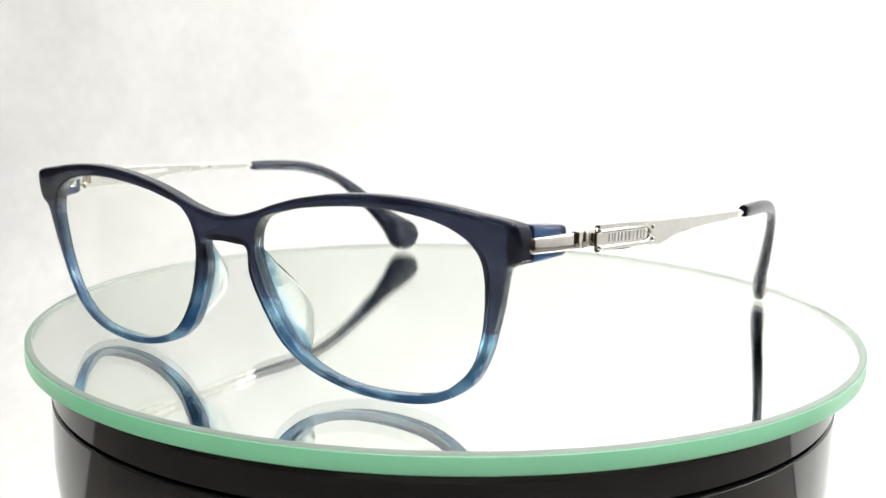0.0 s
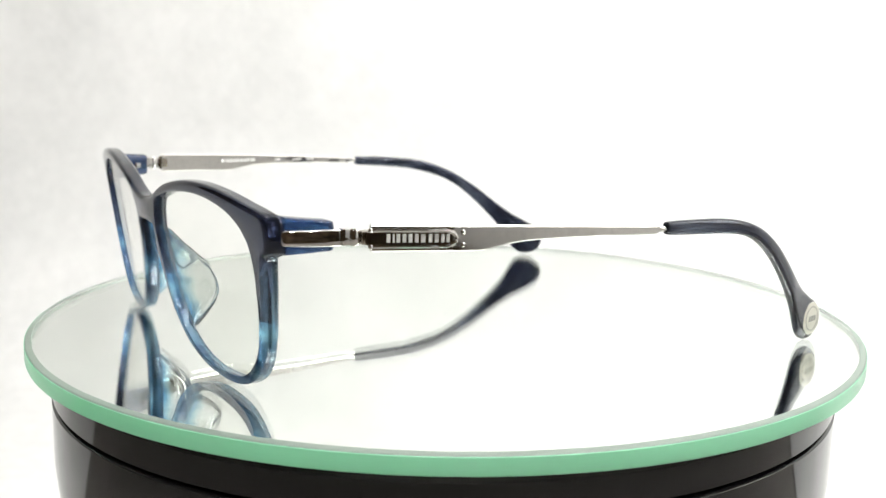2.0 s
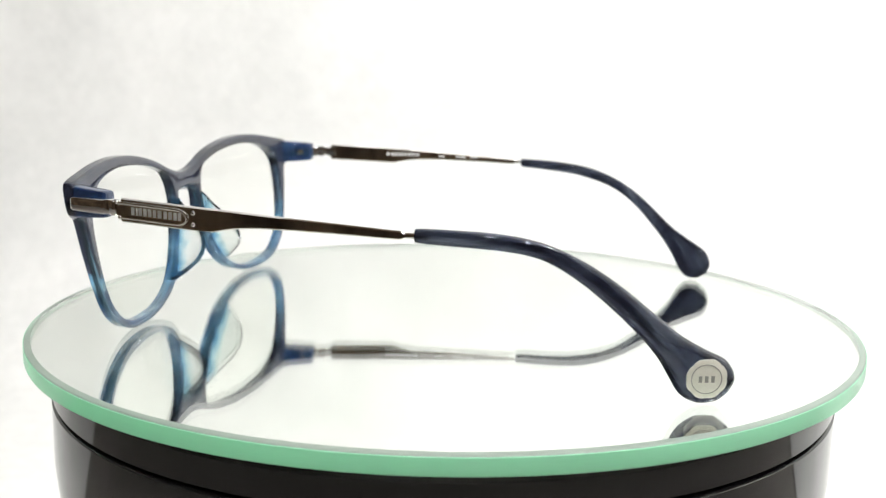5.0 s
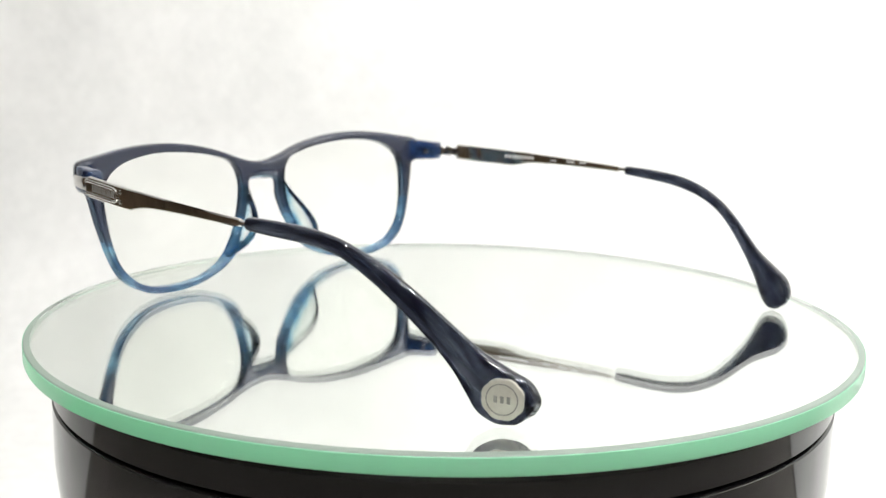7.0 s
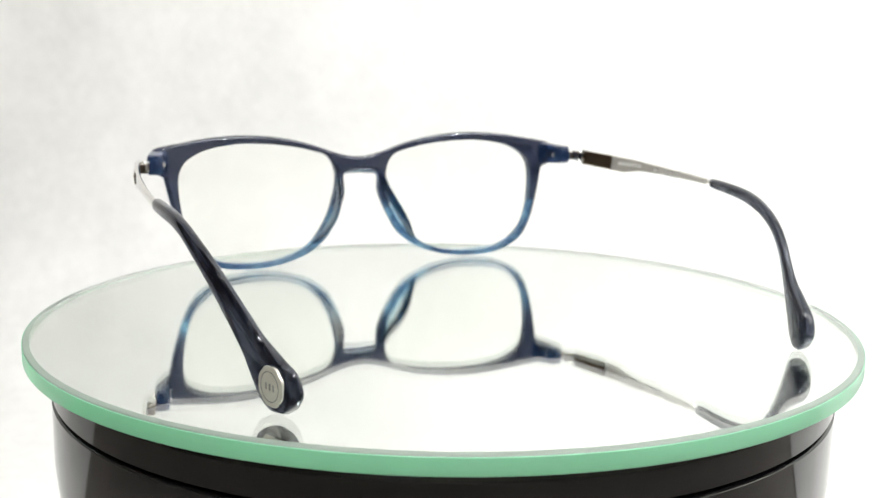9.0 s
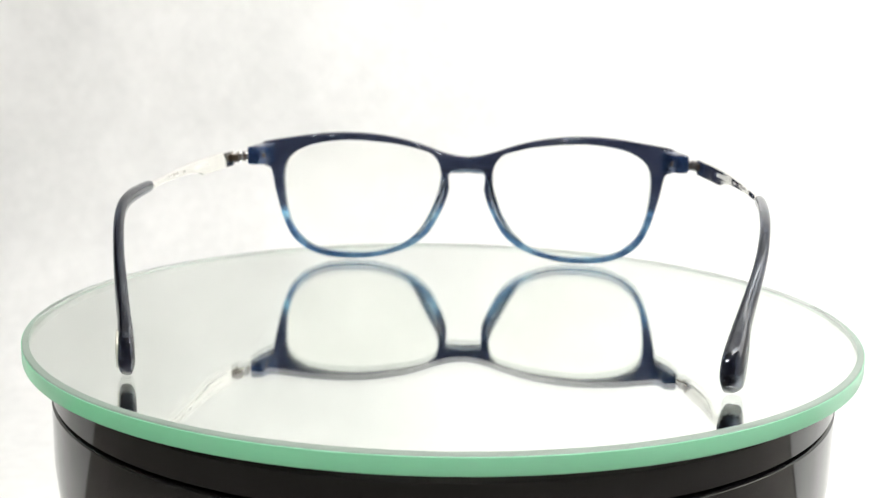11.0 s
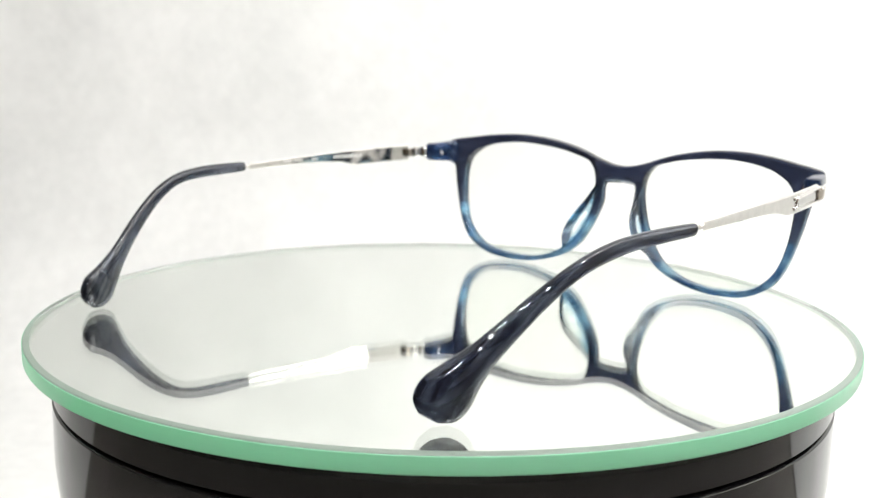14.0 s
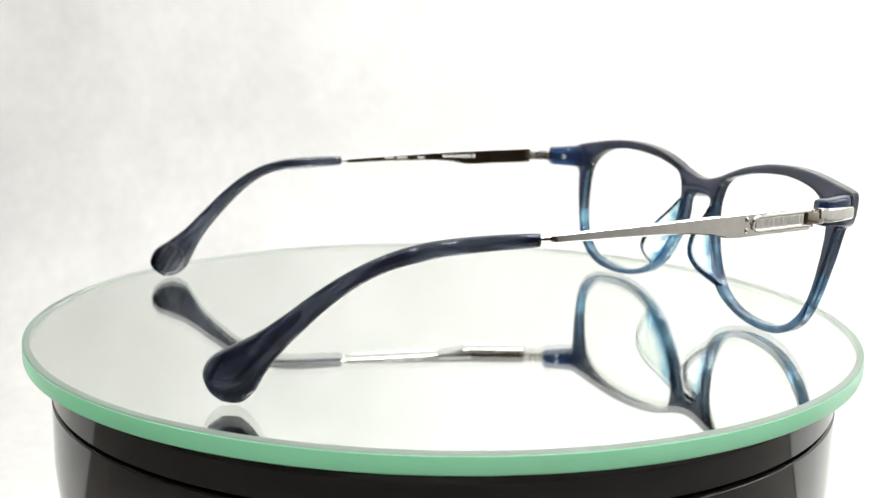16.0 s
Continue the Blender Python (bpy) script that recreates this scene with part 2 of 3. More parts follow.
def build_turntable(table_z):
    base = tagged(new("turntable_base"), "glossy black round turntable base on white paper", "turntable")
    base.location = (0, 0, table_z)
    h = -table_z
    r = 99.2 * MM
    bm = bmesh.new()
    lathe(bm, [(0.004, h - 0.0055), (r - 0.006, h - 0.0055), (r - 0.0015, h - 0.0062), (r, h - 0.0078), (r, h - 0.0138), (r - 0.0002, h - 0.0140), (r - 0.0006, h - 0.0141), (0.004, h - 0.0141)], 160)
    part("top_ring", bm, BLACK, base, "glossy black upper ring")
    bm = bmesh.new()
    lathe(bm, [(0.004, h - 0.0148), (r - 0.0006, h - 0.0148), (r - 0.0001, h - 0.0149), (r + 0.0002, h - 0.0152), (r + 0.0002, h - 0.030), (r - 0.0003, h - 0.036), (r - 0.0012, h - 0.044), (r - 0.004, h - 0.060), (r - 0.008, 0.002), (r - 0.010, 0.0002), (0.004, 0.0002)], 160)
    part("body", bm, BLACK, base)
    bm = bmesh.new()
    lathe(bm, [(0.0, h - 0.0141), (r - 0.004, h - 0.0141), (r - 0.004, h - 0.0147), (0.0, h - 0.0147)], 96)
    part("groove", bm, BLACK, base)
    bm = bmesh.new()
    lathe(bm, [(0.0, h - 0.0053), (r - 0.012, h - 0.0053), (r - 0.012, h - 0.0043), (0.0, h - 0.0043)], 96)
    part("pad_ring", bm, BLACK, base, "thin black friction pad")

    disc = tagged(new("mirror_disc"), "round mirror-backed glass disc with green polished edge", "mirror disc")
    ecc = 0.35 * MM
    R0, R1, th = 103.5 * MM, 104.95 * MM, 4.1 * MM
    bm = bmesh.new()
    lathe(bm, [(0.001, 0), (R0, 0), (R1 - 0.0002, -0.0002), (R1, -0.0004), (R1, -th + 0.0005), (R1 - 0.0005, -th), (0.001, -th)], 200, [0, 1, 1, 0, 0, 0], close=True)
    bmesh.ops.translate(bm, verts=bm.verts, vec=(ecc, 0, 0))
    part("glass_plate", bm, [PLATE, CHAMFER], disc, "clear glass plate with a ground chamfer", angle=4).visible_shadow = False
    bm = bmesh.new()
    lathe(bm, [(0.0005, -th + 0.0002), (R1 - 0.0008, -th + 0.0002)], 200, close=False)
    bmesh.ops.translate(bm, verts=bm.verts, vec=(ecc, 0, 0))
    part("silvering", bm, SILVERING, disc, "silvered mirror layer")
    bm = bmesh.new()
    a, b, top, low = R1 + 0.00004, R1 + 0.00022, -0.0004, -th + 0.0001
    prof = [(a, top), (b, top - 0.0001), (b, low + 0.0003), (b - 0.0001, low), (a, low), (a, top)]
    lathe(bm, prof, 200)
    bmesh.ops.translate(bm, verts=bm.verts, vec=(ecc, 0, 0))
    bmesh.ops.remove_doubles(bm, verts=bm.verts, dist=0.000001)
    part("edge_band", bm, GREEN, disc, "bright green polished glass edge", angle=30)
    return disc


# ---- eyeglasses; millimetres, x to the wearer's left, y backwards ----
AXIS = (3.49, 71.27)      # where the turntable's axis passes between the temples
TURN0 = math.degrees(math.atan2(-0.5527, 0.8335))
OUTER = ((0, 34.2), (4.0, 34.6), (9.0, 35.9), (14.5, 37.8), (21.0, 39.6), (29, 41.0), (37, 41.6), (44.5, 41.5), (52, 40.8), (58.5, 39.8), (64.6, 38.8), (66.4, 37.6),
         (66.9, 34.6), (66.6, 32.0), (65.6, 30.7), (64.3, 29.8), (63.6, 27.4), (62.7, 23), (61.5, 18.5), (60.0, 13.5), (57.9, 9), (55.2, 5.6), (51.0, 2.9), (45.8, 1.1), (39.2, 0.4),
         (32.2, 0.6), (25.2, 1.9), (18.0, 4.5), (12.5, 8.8), (9.2, 14.1), (6.9, 19.2), (5.8, 23.2), (6.0, 26.2), (5.9, 28.2), (4.4, 29.4), (0, 29.8))
INNER = ((9.0, 31), (9.9, 32.9), (12.0, 35.0), (16.2, 36.4), (22.5, 37.8), (31, 38.8), (39, 39.1), (46, 38.5), (52, 37.2), (56.4, 35.0), (58.4, 33.0), (59.0, 32.0),
         (59.5, 30.8), (59.7, 29.8), (59.8, 29), (59.9, 28), (59.9, 26), (59.6, 22), (58.8, 17), (57.4, 12.4), (55.6, 9.2), (53.4, 6.9), (50.4, 4.7), (45.6, 3.0), (39.2, 2.3),
         (32.2, 2.3), (25.8, 3.4), (19.6, 6.1), (15.4, 10.2), (12.1, 15.4), (10.1, 20.4), (9.0, 24.2), (8.6, 26.5), (8.5, 28), (8.6, 29), (8.8, 30))


def bow(u, z):
    """Depth of the front's curved and tilted face."""
    return -7.5 + 0.00131 * u * u - 0.14 * (z - 37.3)


def place(u, v, z):
    return ((u - AXIS[0]) * MM, (v - AXIS[1]) * MM, z * MM)


def inward(curve, ends=None):
    out = []
    for i in range(len(curve)):
        d = curve[min(i + 1, len(curve) - 1)] - curve[max(i - 1, 0)]
        n = np.array((d[1], -d[0]))
        out.append(n / max(np.linalg.norm(n), 1e-6))
    if ends:
        out[0], out[-1] = np.array(ends[0]), np.array(ends[1])
    return out


def front_mesh():
    O, I = spline(OUTER, 5), spline(INNER, 5)
    nO = inward(O, ((0, -1), (0, 1)))
    nI = [-n for n in inward(I)]
    half = []
    for o, i, a, c in zip(O, I, nO, nI):
        f = min(1.0, np.linalg.norm(o - i) / 2.6)
        T = 3.1 + 0.6 * o[1] / 40
        rim = ((1.10, 0.0), (0.85, 0.03), (0.55, 0.13), (0.28, 0.32), (0.08, 0.58), (0.0, 0.88), (0.0, 1.0))
        lip = ((0.50, 0.0), (0.36, 0.02), (0.12, 0.12), (0.0, 0.35), (0.0, 0.5))
        sec = [(o + f * k * a, f * d) for k, d in rim] + [(o + f * k * a, T - f * d) for k, d in rim[::-1]]
        sec += [(i + f * k * c, T - f * d) for k, d in lip] + [(i + f * k * c, f * d) for k, d in lip[::-1]]
        # the arch of the bridge is cut at a slant, lower in front
        arch = min(max((7.0 - o[0]) / 3.0, 0.0), 1.0) if o[1] < 31 else 0.0
        arch *= min(max((o[1] - 26.0) / 2.5, 0.0), 1.0)
        # the outer ends flare back into the endpieces
        flare = min(max((o[0] - 63.8) / 2.4, 0.0), 1.0) * min(max((o[1] - 29.8) / 1.2, 0.0), 1.0) * 1.35
        half.append([(p[0] + (flare * d / T if k < 14 else 0.0), bow(*p) + d, p[1] + (arch * (1.9 * d / T - 1.4) if k < 14 else 0.0)) for k, (p, d) in enumerate(sec)])
    bm = bmesh.new()
    for s in (1, -1):
        rows = [[bm.verts.new(place(s * u, v, z)) for u, v, z in sec] for sec in half]
        n = len(rows[0])
        for a, b in zip(rows, rows[1:]):
            for k in range(n):
                bm.faces.new((a[k], a[(k + 1) % n], b[(k + 1) % n], b[k]))
        a, b = rows[-1], rows[0]
        for k, j in [(m, (m + 1) % n) for m in range(13, n)]:
            bm.faces.new((a[k], a[j], b[j], b[k]))
    bmesh.ops.remove_doubles(bm, verts=bm.verts, dist=0.00004)
    return bm


def lens_mesh(s):
    I = spline(INNER, 5) + [np.array(INNER[-1]) * 0.5 + np.array(INNER[0]) * 0.5]
    mid = np.mean(np.array(INNER), axis=0)
    bm = bmesh.new()
    rows = []
    for d, ks in ((1.0, (0.0, 0.35, 0.7, 0.93, 1.012)), (2.4, (1.012, 0.93, 0.7, 0.35, 0.0))):
        for k in ks:
            ring = []
            for p in I:
                q = mid + (p - mid) * (k if k > 0 else 0.001)
                ring.append(bm.verts.new(place(s * q[0], bow(*q) + d, q[1])))
            rows.append(ring)
    n = len(I)
    for a, b in zip(rows, rows[1:]):
        for i in range(n):
            bm.faces.new((a[i], a[(i + 1) % n], b[(i + 1) % n], b[i]))
    bm.faces.new(rows[0])
    bm.faces.new(rows[-1])
    return bm


def nose_pad_mesh(s):
    """A fin of clear acetate that runs back from the nasal side of the rim."""
    path = spline(((7.6, 27.6), (7.9, 23.8), (9.0, 19.6), (11.2, 15.0), (14.0, 10.8), (17.3, 7.2)), 5)
    n = len(path)
    loops = []
    for i, p in enumerate(path):
        t = i / (n - 1)
        depth = 2.6 + 7.4 * math.sin(math.pi * min(1, t * 1.02) ** 1.2) ** 1.1
        out = 1.4 * math.sin(math.pi * t) ** 0.8
        w = 1.5
        loop = []
        for k in range(14):
            a = 2 * math.pi * k / 14
            f = 0.5 + 0.5 * math.cos(a)
            q = (p[0] + out * f * f + w * math.sin(a) * (0.8 - 0.35 * f), bow(*p) + 1.6 + depth * f, p[1] - 0.3 * out * f)
            loop.append(place(s * q[0], q[1], q[2]))
        loops.append(loop)
    bm = bmesh.new()
    rings(bm, loops)
    return bm


def rounded_loop(cu, cz, hu, hz, v, s, n=20, power=4.0):
    loop = []
    for k in range(n):
        a = 2 * math.pi * k / n
        c, d = math.cos(a), math.sin(a)
        loop.append(place(s * (cu + hu * math.copysign(abs(c) ** (2 / power), c)), v, cz + hz * math.copysign(abs(d) ** (2 / power), d)))
    return loop


def endpiece_mesh(s):
    bm = bmesh.new()
    rows = ((2.2, 65.45, 2.6, 3.5), (2.75, 65.75, 2.6, 3.45), (5.0, 66.7, 2.45, 3.25), (8.0, 67.5, 2.3, 3.0), (9.8, 67.95, 2.2, 2.9), (10.5, 68.0, 2.0, 2.7), (10.8, 68.0, 1.5, 2.2))
    rings(bm, [rounded_loop(cu, 34.5, hu, hz, v, s, 28, 6.0) for v, cu, hu, hz in rows])
    return bm


def inlay_mesh(s):
    bm = bmesh.new()
    rows = ((1.2, 67.5, 0.5, 0.8), (1.4, 67.55, 0.8, 1.3), (2.0, 67.75, 0.95, 1.5), (5.0, 68.8, 1.05, 1.55), (8.0, 69.75, 1.1, 1.6), (10.9, 70.5, 1.1, 1.6), (11.6, 70.6, 1.0, 1.5), (11.9, 70.6, 0.8, 1.2))
    rings(bm, [rounded_loop(cu, 34.3, hu, hz, v, s, 20, 5.0) for v, cu, hu, hz in rows])
    return bm


ARM = ((2.3, 36.8, 31.75), (10, 36.5, 31.5), (18, 36.15, 31.2), (23.3, 35.9, 31.05), (26.0, 35.8, 31.5), (29.5, 35.65, 32.1), (34, 35.4, 32.45), (41, 35.0, 32.5), (50, 34.5, 32.35), (60, 33.9, 32.05), (63.6, 33.7, 31.95), (64.6, 33.4, 32.3), (69, 33.4, 32.3))
BEND_LEFT = ((2.3, 2.0), (10, 3.4), (18.5, 4.9), (35, 6.8), (50, 7.7), (66, 8.0), (75, 7.8), (83, 7.4), (90, 6.8), (96, 5.7), (102, 3.9), (107, 2.1), (112, 0.1), (117, -2.0), (121, -3.8), (130, -7.2))
BEND_RIGHT = ((2.3, 2.0), (10, 3.4), (18.5, 4.9), (35, 6.9), (50, 8.0), (60, 8.5), (67, 8.5), (75, 7.7), (83, 6.7), (90, 5.7), (96, 4.6), (102, 3.2), (107, 1.5), (112, -0.7), (117, -3.1), (121, -4.8), (130, -8.2))
# the two tips are bent a little differently: upper edge y, z, lower edge y, z, half width
TIP_LEFT = ((66.6, 33.8, 66.6, 32.0, 0.80), (66.9, 34.3, 66.9, 31.5, 1.20), (73.6, 34.3, 73.7, 31.1, 1.25), (81.6, 34.0, 81.6, 30.7, 1.25), (88.6, 33.0, 87.6, 30.0, 1.25), (94.2, 31.2, 92.3, 28.5, 1.25), (100.1, 28.1, 97.5, 25.3, 1.30),
            (106.2, 23.7, 103.0, 20.7, 1.35), (112.7, 18.1, 109.2, 14.5, 1.50), (117.7, 13.9, 113.0, 9.8, 1.70), (122.8, 10.8, 115.5, 5.5, 1.90), (126.5, 8.8, 117.6, 2.2, 2.00), (128.3, 5.4, 121.0, 0.4, 1.80), (127.4, 2.8, 124.4, 0.5, 0.95))
TIP_RIGHT = ((66.8, 33.6, 66.8, 31.7, 0.80), (67.1, 33.9, 67.1, 31.2, 1.20), (75.5, 33.7, 75.4, 30.6, 1.25), (84.2, 33.0, 83.7, 29.8, 1.25), (90.3, 31.9, 89.2, 28.7, 1.25), (96.3, 29.9, 94.7, 27.1, 1.25), (102.2, 26.9, 100.2, 24.4, 1.30),
             (108.0, 22.9, 105.5, 20.3, 1.35), (113.7, 18.1, 110.7, 15.0, 1.50), (118.2, 14.6, 114.5, 10.6, 1.70), (123.0, 11.8, 117.3, 6.6, 1.90), (127.2, 9.2, 119.3, 3.0, 2.00), (128.9, 5.7, 121.9, 0.6, 1.80), (128.0, 2.7, 125.0, 0.5, 0.95))


def bend_at(s, y):
    """How far the temple stands out from its hinge, along its length."""
    ys, xs = zip(*(BEND_LEFT if s > 0 else BEND_RIGHT))
    i = min(max(int(np.searchsorted(ys, y)) - 1, 0), len(ys) - 2)
    p = [np.array((xs[max(min(j, len(xs) - 1), 0)], ys[max(min(j, len(ys) - 1), 0)])) for j in (i - 1, i, i + 1, i + 2)]
    t = (y - ys[i]) / (ys[i + 1] - ys[i])
    m0, m1 = (p[2] - p[0]) / max(p[2][1] - p[0][1], 1e-6), (p[3] - p[1]) / max(p[3][1] - p[1][1], 1e-6)
    h = ys[i + 1] - ys[i]
    return (2 * t ** 3 - 3 * t * t + 1) * xs[i] + (t ** 3 - 2 * t * t + t) * h * m0[0] + (-2 * t ** 3 + 3 * t * t) * xs[i + 1] + (t ** 3 - t * t) * h * m1[0]


def arm_z(y):
    return np.interp(y, [a[0] for a in ARM], [a[1] for a in ARM]), np.interp(y, [a[0] for a in ARM], [a[2] for a in ARM])


def on_arm(s, y, z, off):
    """A point off the arm's middle sheet, in the temple's own space."""
    return (s * (bend_at(s, y) + off) * MM, y * MM, z * MM)


def arm_mesh(s):
    bm = bmesh.new()
    loops = []
    for y, top, bot in [tuple(q) for q in spline(ARM, 4)]:
        t = 0.55 if y < 60 else 0.6
        b = 0.28
        loops.append([on_arm(s, y, z, o) for z, o in ((top - b, t), (top, t - b), (top, -t + b), (top - b, -t), (bot + b, -t), (bot, -t + b), (bot, t - b), (bot + b, t))])
    rings(bm, loops)
    return bm


def tip_mesh(s):
    bm = bmesh.new()
    loops = []
    for y1, z1, y0, z0, w in [tuple(q) for q in spline(TIP_LEFT if s > 0 else TIP_RIGHT, 4)]:
        loop = []
        for k in range(24):
            a = 2 * math.pi * k / 24
            c, d = math.cos(a), math.sin(a)
            d = math.copysign(abs(d) ** 0.8, d)
            c = math.copysign(abs(c) ** 0.8, c)
            y, z = 0.5 * (y1 + y0) + 0.5 * (y1 - y0) * d, 0.5 * (z1 + z0) + 0.5 * (z1 - z0) * d
            reach = w * (1 - 0.15 * min(max((y - 112) / 8, 0), 1))
            if c > 0:
                swell = min(max((y - 112) / 8, 0), 1) * min(w / 2.0, 1)
                reach += swell * (badge_face(y) - 0.12 - bend_at(s, y) - reach)
                c = c ** (1 - 0.4 * swell)
            loop.append((s * (bend_at(s, y) + reach * c) * MM, y * MM, z * MM))
        loops.append(loop)
    rings(bm, loops)
    return bm


BADGE_Y, BADGE_Z = 122.7, 5.6


def badge_face(y):
    """The flat outer face of the paddle, which bends less than the tip."""
    return -2.2 - 0.30 * (y - BADGE_Y)


def badge_mesh(s, radius, lobes, low, high, inner=0.0):
    """A scalloped metal seal (or a ring) set on the outer face of the tip's end."""
    n = 64
    bm = bmesh.new()
    loops = []
    for r, h in ((radius, low), (radius, high - 0.15), (radius * 0.95, high)) if not inner else ((radius, low), (radius, high), (inner, high), (inner, low)):
        loop = []
        for k in range(n):
            a = 2 * math.pi * k / n
            q = r * (1 + lobes * abs(math.sin(4 * a)))
            y, z = BADGE_Y + q * math.cos(a), BADGE_Z + q * math.sin(a)
            loop.append((s * (badge_face(y) + h) * MM, y * MM, z * MM))
        loops.append(loop)
    rings(bm, loops, caps=not inner)
    return bm


def bar_on(s, y0, y1, z0, z1, off, h):
    bm = bmesh.new()
    a, b = sorted((s * (bend_at(s, 0.5 * (y0 + y1)) + off) * MM, s * (bend_at(s, 0.5 * (y0 + y1)) + off + h) * MM))
    box(bm, (a, y0 * MM, z0 * MM), (b, y1 * MM, z1 * MM))
    return bm


def build_temple(s, glasses, pivot, turn):
    side = "wearer's left" if s > 0 else "wearer's right"
    arm = part("temple", arm_mesh(s), STEEL, glasses, "slim polished silver metal temple")
    arm.matrix_basis = pose(*place(pivot[0], pivot[1], 0), 0, 0, turn)
    part("temple_tip", tip_mesh(s), TIP, arm, "glossy dark navy acetate temple tip", angle=60)
    # raised rim of the name slot, open towards the hinge
    z = lambda y, f: arm_z(y)[0] * f + arm_z(y)[1] * (1 - f)
    run = [on_arm(s, y, z(y, 0.80), 0.62) for y in np.linspace(2.0, 16.4, 8)]
    run += [on_arm(s, 16.6 + 1.7 * math.sin(a), z(17, 0.5) + 0.30 * 4.3 * math.cos(a), 0.62) for a in np.linspace(0.2, math.pi - 0.2, 9)]
    run += [on_arm(s, y, z(y, 0.20), 0.62) for y in np.linspace(16.4, 2.0, 8)]
    bm = bmesh.new()
    tube(bm, run, 0.40 * MM)
    for q in (run[0], run[-1]):
        bmesh.ops.create_uvsphere(bm, u_segments=14, v_segments=8, radius=0.50 * MM, matrix=Matrix.Translation(q))
    part("slot_rim", bm, STEEL, arm)
    bm = bmesh.new()
    loops = []
    for y in np.linspace(1.2, 17.2, 9):
        loops.append([on_arm(s, y, zz, o) for zz, o in ((z(max(y, 2.3), 0.74), 0.50), (z(max(y, 2.3), 0.74), 0.66), (z(max(y, 2.3), 0.26), 0.66), (z(max(y, 2.3), 0.26), 0.50))])
    rings(bm, loops)
    part("slot_plate", bm, STEEL, arm, "polished metal plate in the slot")
    # two small polished domes, added behind the slot to catch its end's glints
    for f in (0.26, 0.74):
        bm = bmesh.new()
        bmesh.ops.create_uvsphere(bm, u_segments=16, v_segments=10, radius=0.55 * MM, matrix=Matrix.Translation(on_arm(s, 19.6, z(19.6, f), 0.40)))
        part("glint_dome", bm, STEEL, arm)
    # plain bars where a maker's name stands
    y = 4.9
    for w in (0.85, 0.4, 0.85, 0.8, 0.92, 0.85, 1.15, 0.85, 0.92, 0.72, 0.7):
        part("letter_bar", bar_on(s, y, y + w, z(y, 0.35), z(y, 0.67), 0.64, 0.08), LETTER, arm, smooth=False)
        y += w + 0.30
    y = 21.0
    for w in (0.75, 0.35, 0.75, 0.7, 0.8, 0.75, 0.8, 0.75, 0.8, 0.65, 0.6):
        part("letter_bar", bar_on(s, y, y + 0.75 * w, 33.5, 34.6, -0.62, 0.09), WHITE_INK, arm, smooth=False)
        y += w + 0.34
    for k, w in enumerate((2.6, 4.2, 3.0)):
        part("print_bar", bar_on(s, 38 + 5.4 * k, 38 + 5.4 * k + w, 33.4, 34.0, -0.62, 0.09), FAINT_INK, arm, smooth=False)
    # seal on the paddle end
    if s < 0:
        return
    part("badge", badge_mesh(s, 3.85, 0.05, -1.2, 0.0), BADGE, arm, "cream metal seal with a scalloped edge")
    part("badge_ring", badge_mesh(s, 3.0, 0.0, -0.3, 0.06, 2.8), GREY_INK, arm)
    for k, w in ((-1.55, 0.7), (-0.35, 0.7), (0.85, 0.7)):
        bm = bmesh.new()
        y0, y1 = BADGE_Y + k, BADGE_Y + k + w
        x = badge_face(0.5 * (y0 + y1))
        box(bm, ((x - 0.2) * MM, y0 * MM, (BADGE_Z - 0.65) * MM), ((x + 0.1) * MM, y1 * MM, (BADGE_Z + 0.65) * MM))
        part("badge_mark", bm, GREY_INK, arm, smooth=False)


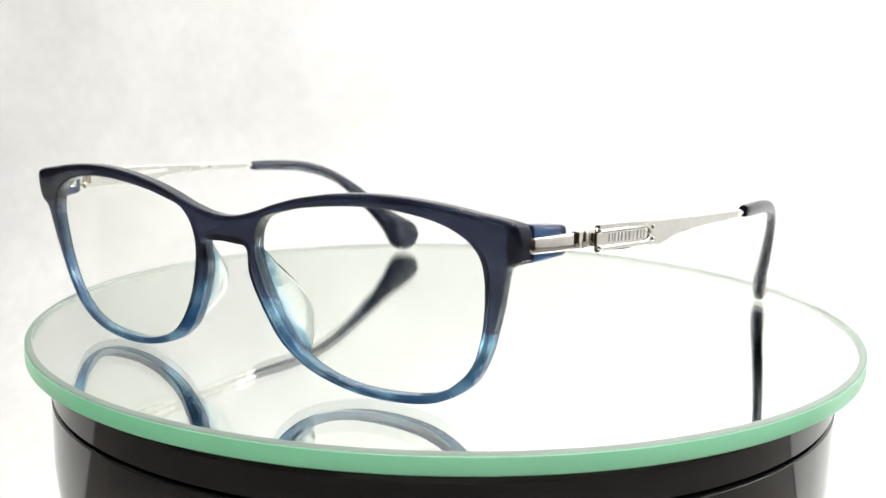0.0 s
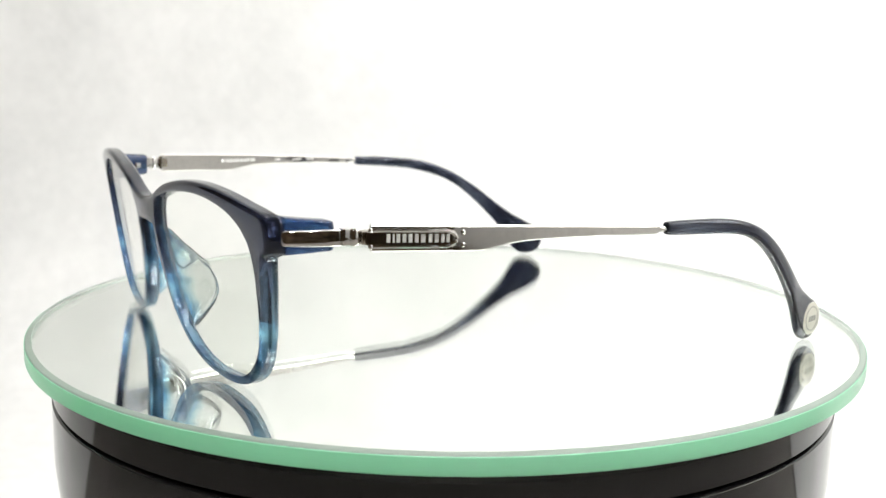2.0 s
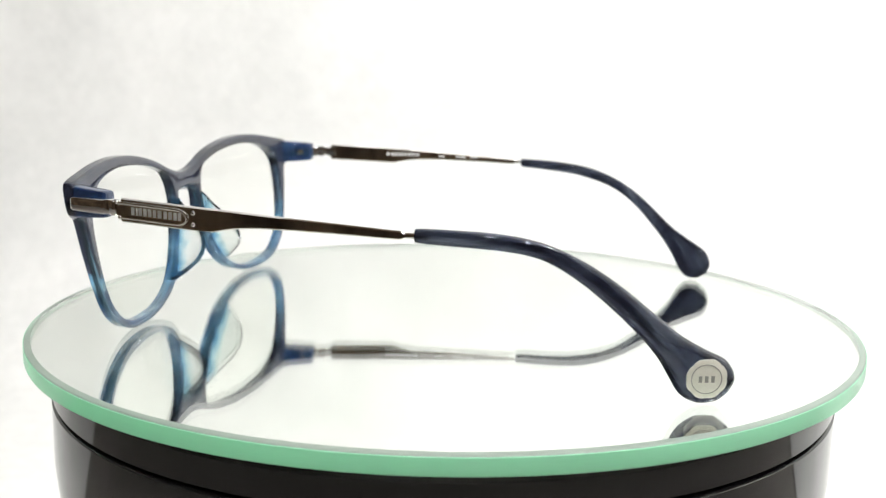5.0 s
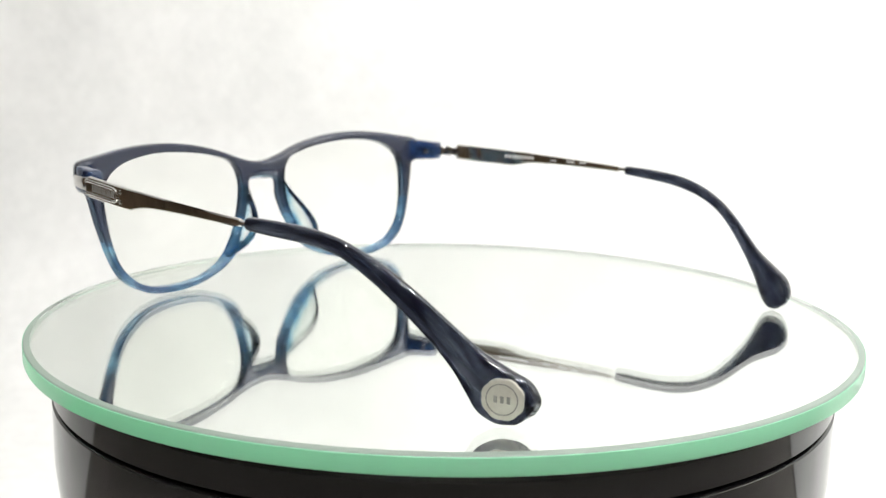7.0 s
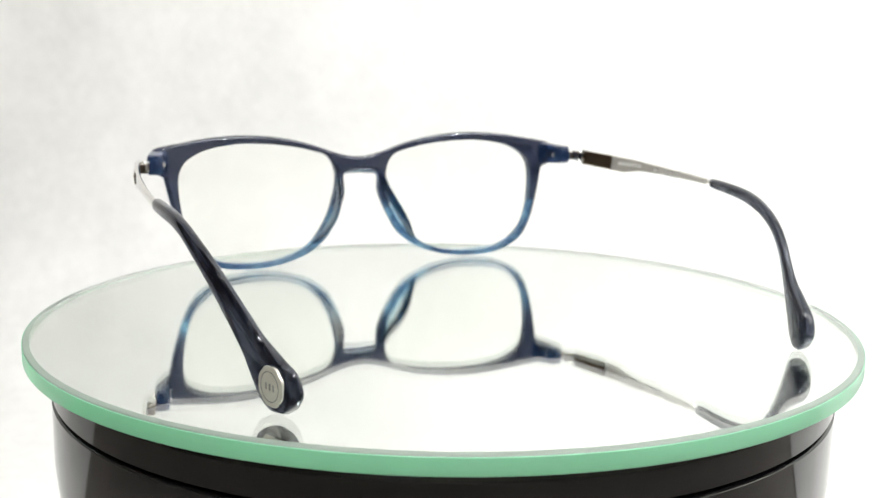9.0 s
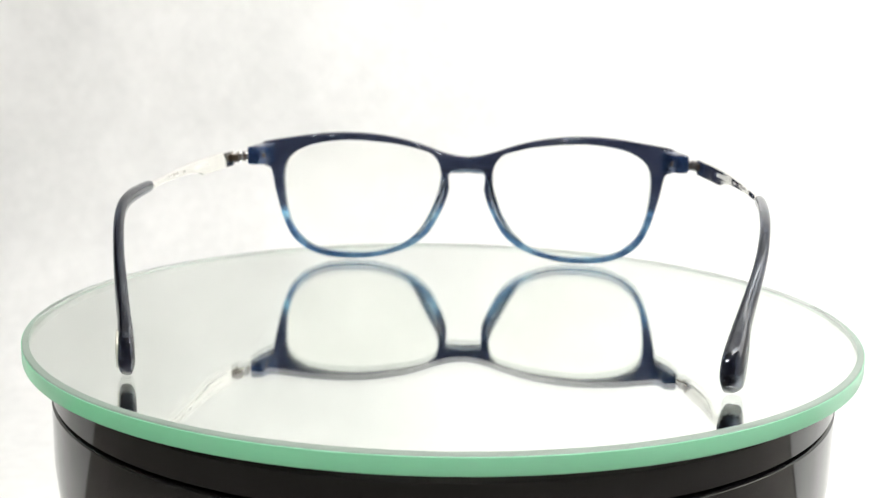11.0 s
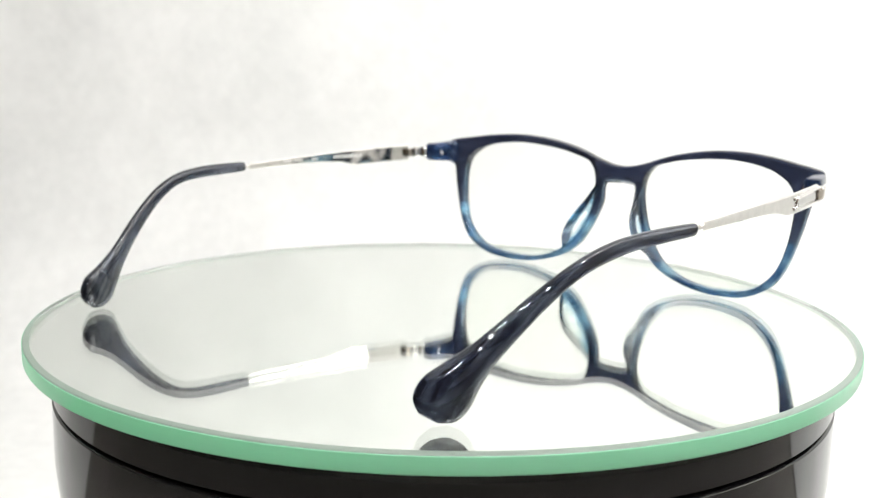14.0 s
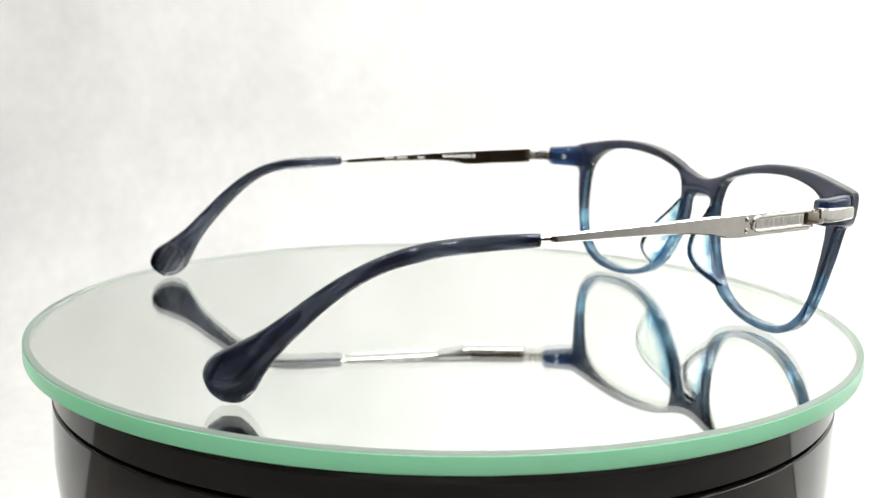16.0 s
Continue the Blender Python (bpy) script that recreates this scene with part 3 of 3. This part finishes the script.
def build_hinge(s, glasses):
    bm = bmesh.new()
    for lo, hi in (((69.0, 11.2, 32.9), (70.9, 13.4, 36.1)), ((69.4, 13.0, 33.3), (70.9, 15.0, 35.7))):
        a, b = place(s * (lo[0] + 1.4), lo[1], lo[2]), place(s * (hi[0] + 1.4), hi[1], hi[2])
        box(bm, [min(p, q) for p, q in zip(a, b)], [max(p, q) for p, q in zip(a, b)], 0.0004)
    link = part("hinge_link", bm, STEEL, glasses, "polished steel hinge link")
    bm = bmesh.new()
    lathe(bm, [(0.0001, 32.8 * MM), (0.9 * MM, 32.8 * MM), (1.15 * MM, 33.1 * MM), (1.15 * MM, 35.6 * MM), (0.9 * MM, 36.0 * MM), (0.0001, 36.0 * MM)], 20)
    bmesh.ops.translate(bm, verts=bm.verts, vec=(*place(s * 71.8, 13.7, 0)[:2], 0))
    part("hinge_barrel", bm, STEEL, link)
    bm = bmesh.new()
    a, b = place(s * 71.1, 14.7, 33.0), place(s * 73.5, 18.0, 35.6)
    box(bm, [min(p, q) for p, q in zip(a, b)], [max(p, q) for p, q in zip(a, b)], 0.0004)
    part("hinge_knuckle", bm, DARK_REFLECTION, link, "steel hinge knuckle with its dark reflection put into the colour")
    bm = bmesh.new()
    box(bm, place(s * 65.3 - 0.5, 6.2, 33.6), place(s * 65.3 + 0.5, 8.6, 35.2), 0.0003)
    part("hinge_rivet", bm, STEEL, link)


def build_eyeglasses():
    g = tagged(new("eyeglasses"), "blue acetate and silver metal eyeglasses standing open on the mirror disc", "eyeglasses")
    front = part("front_frame", front_mesh(), ACETATE, g, "slate-blue acetate front fading to clear blue below", angle=50)
    for s in (1, -1):
        part("endpiece", endpiece_mesh(s), END, front, "clear dark blue acetate endpiece", angle=50)
        part("nose_pad", nose_pad_mesh(s), PAD, front, "pale clear blue acetate nose pad", angle=60)
        part("inlay", inlay_mesh(s), STEEL, front, "polished silver bar in the endpiece")
        part("lens", lens_mesh(s), LENS, g, "clear lens with a faint tint", angle=30).visible_shadow = False
        build_hinge(s, g)
    build_temple(1, g, (71.4, 14.0), 0.0)
    build_temple(-1, g, (-70.2, 14.0), -3.1)
    return g


def motions():
    rate = -13.531
    times = [0.5 * k for k in range(33)]
    walk(eyeglasses, [(t, pose(0, 0, 0, 0, 0, TURN0 + rate * t)) for t in times])
    walk(mirror_disc, [(t, pose(0, 0, 0, 0, 0, rate * t)) for t in times])


TABLE_Z = build_setting()
mirror_disc = build_turntable(TABLE_Z)
eyeglasses = build_eyeglasses()
motions()
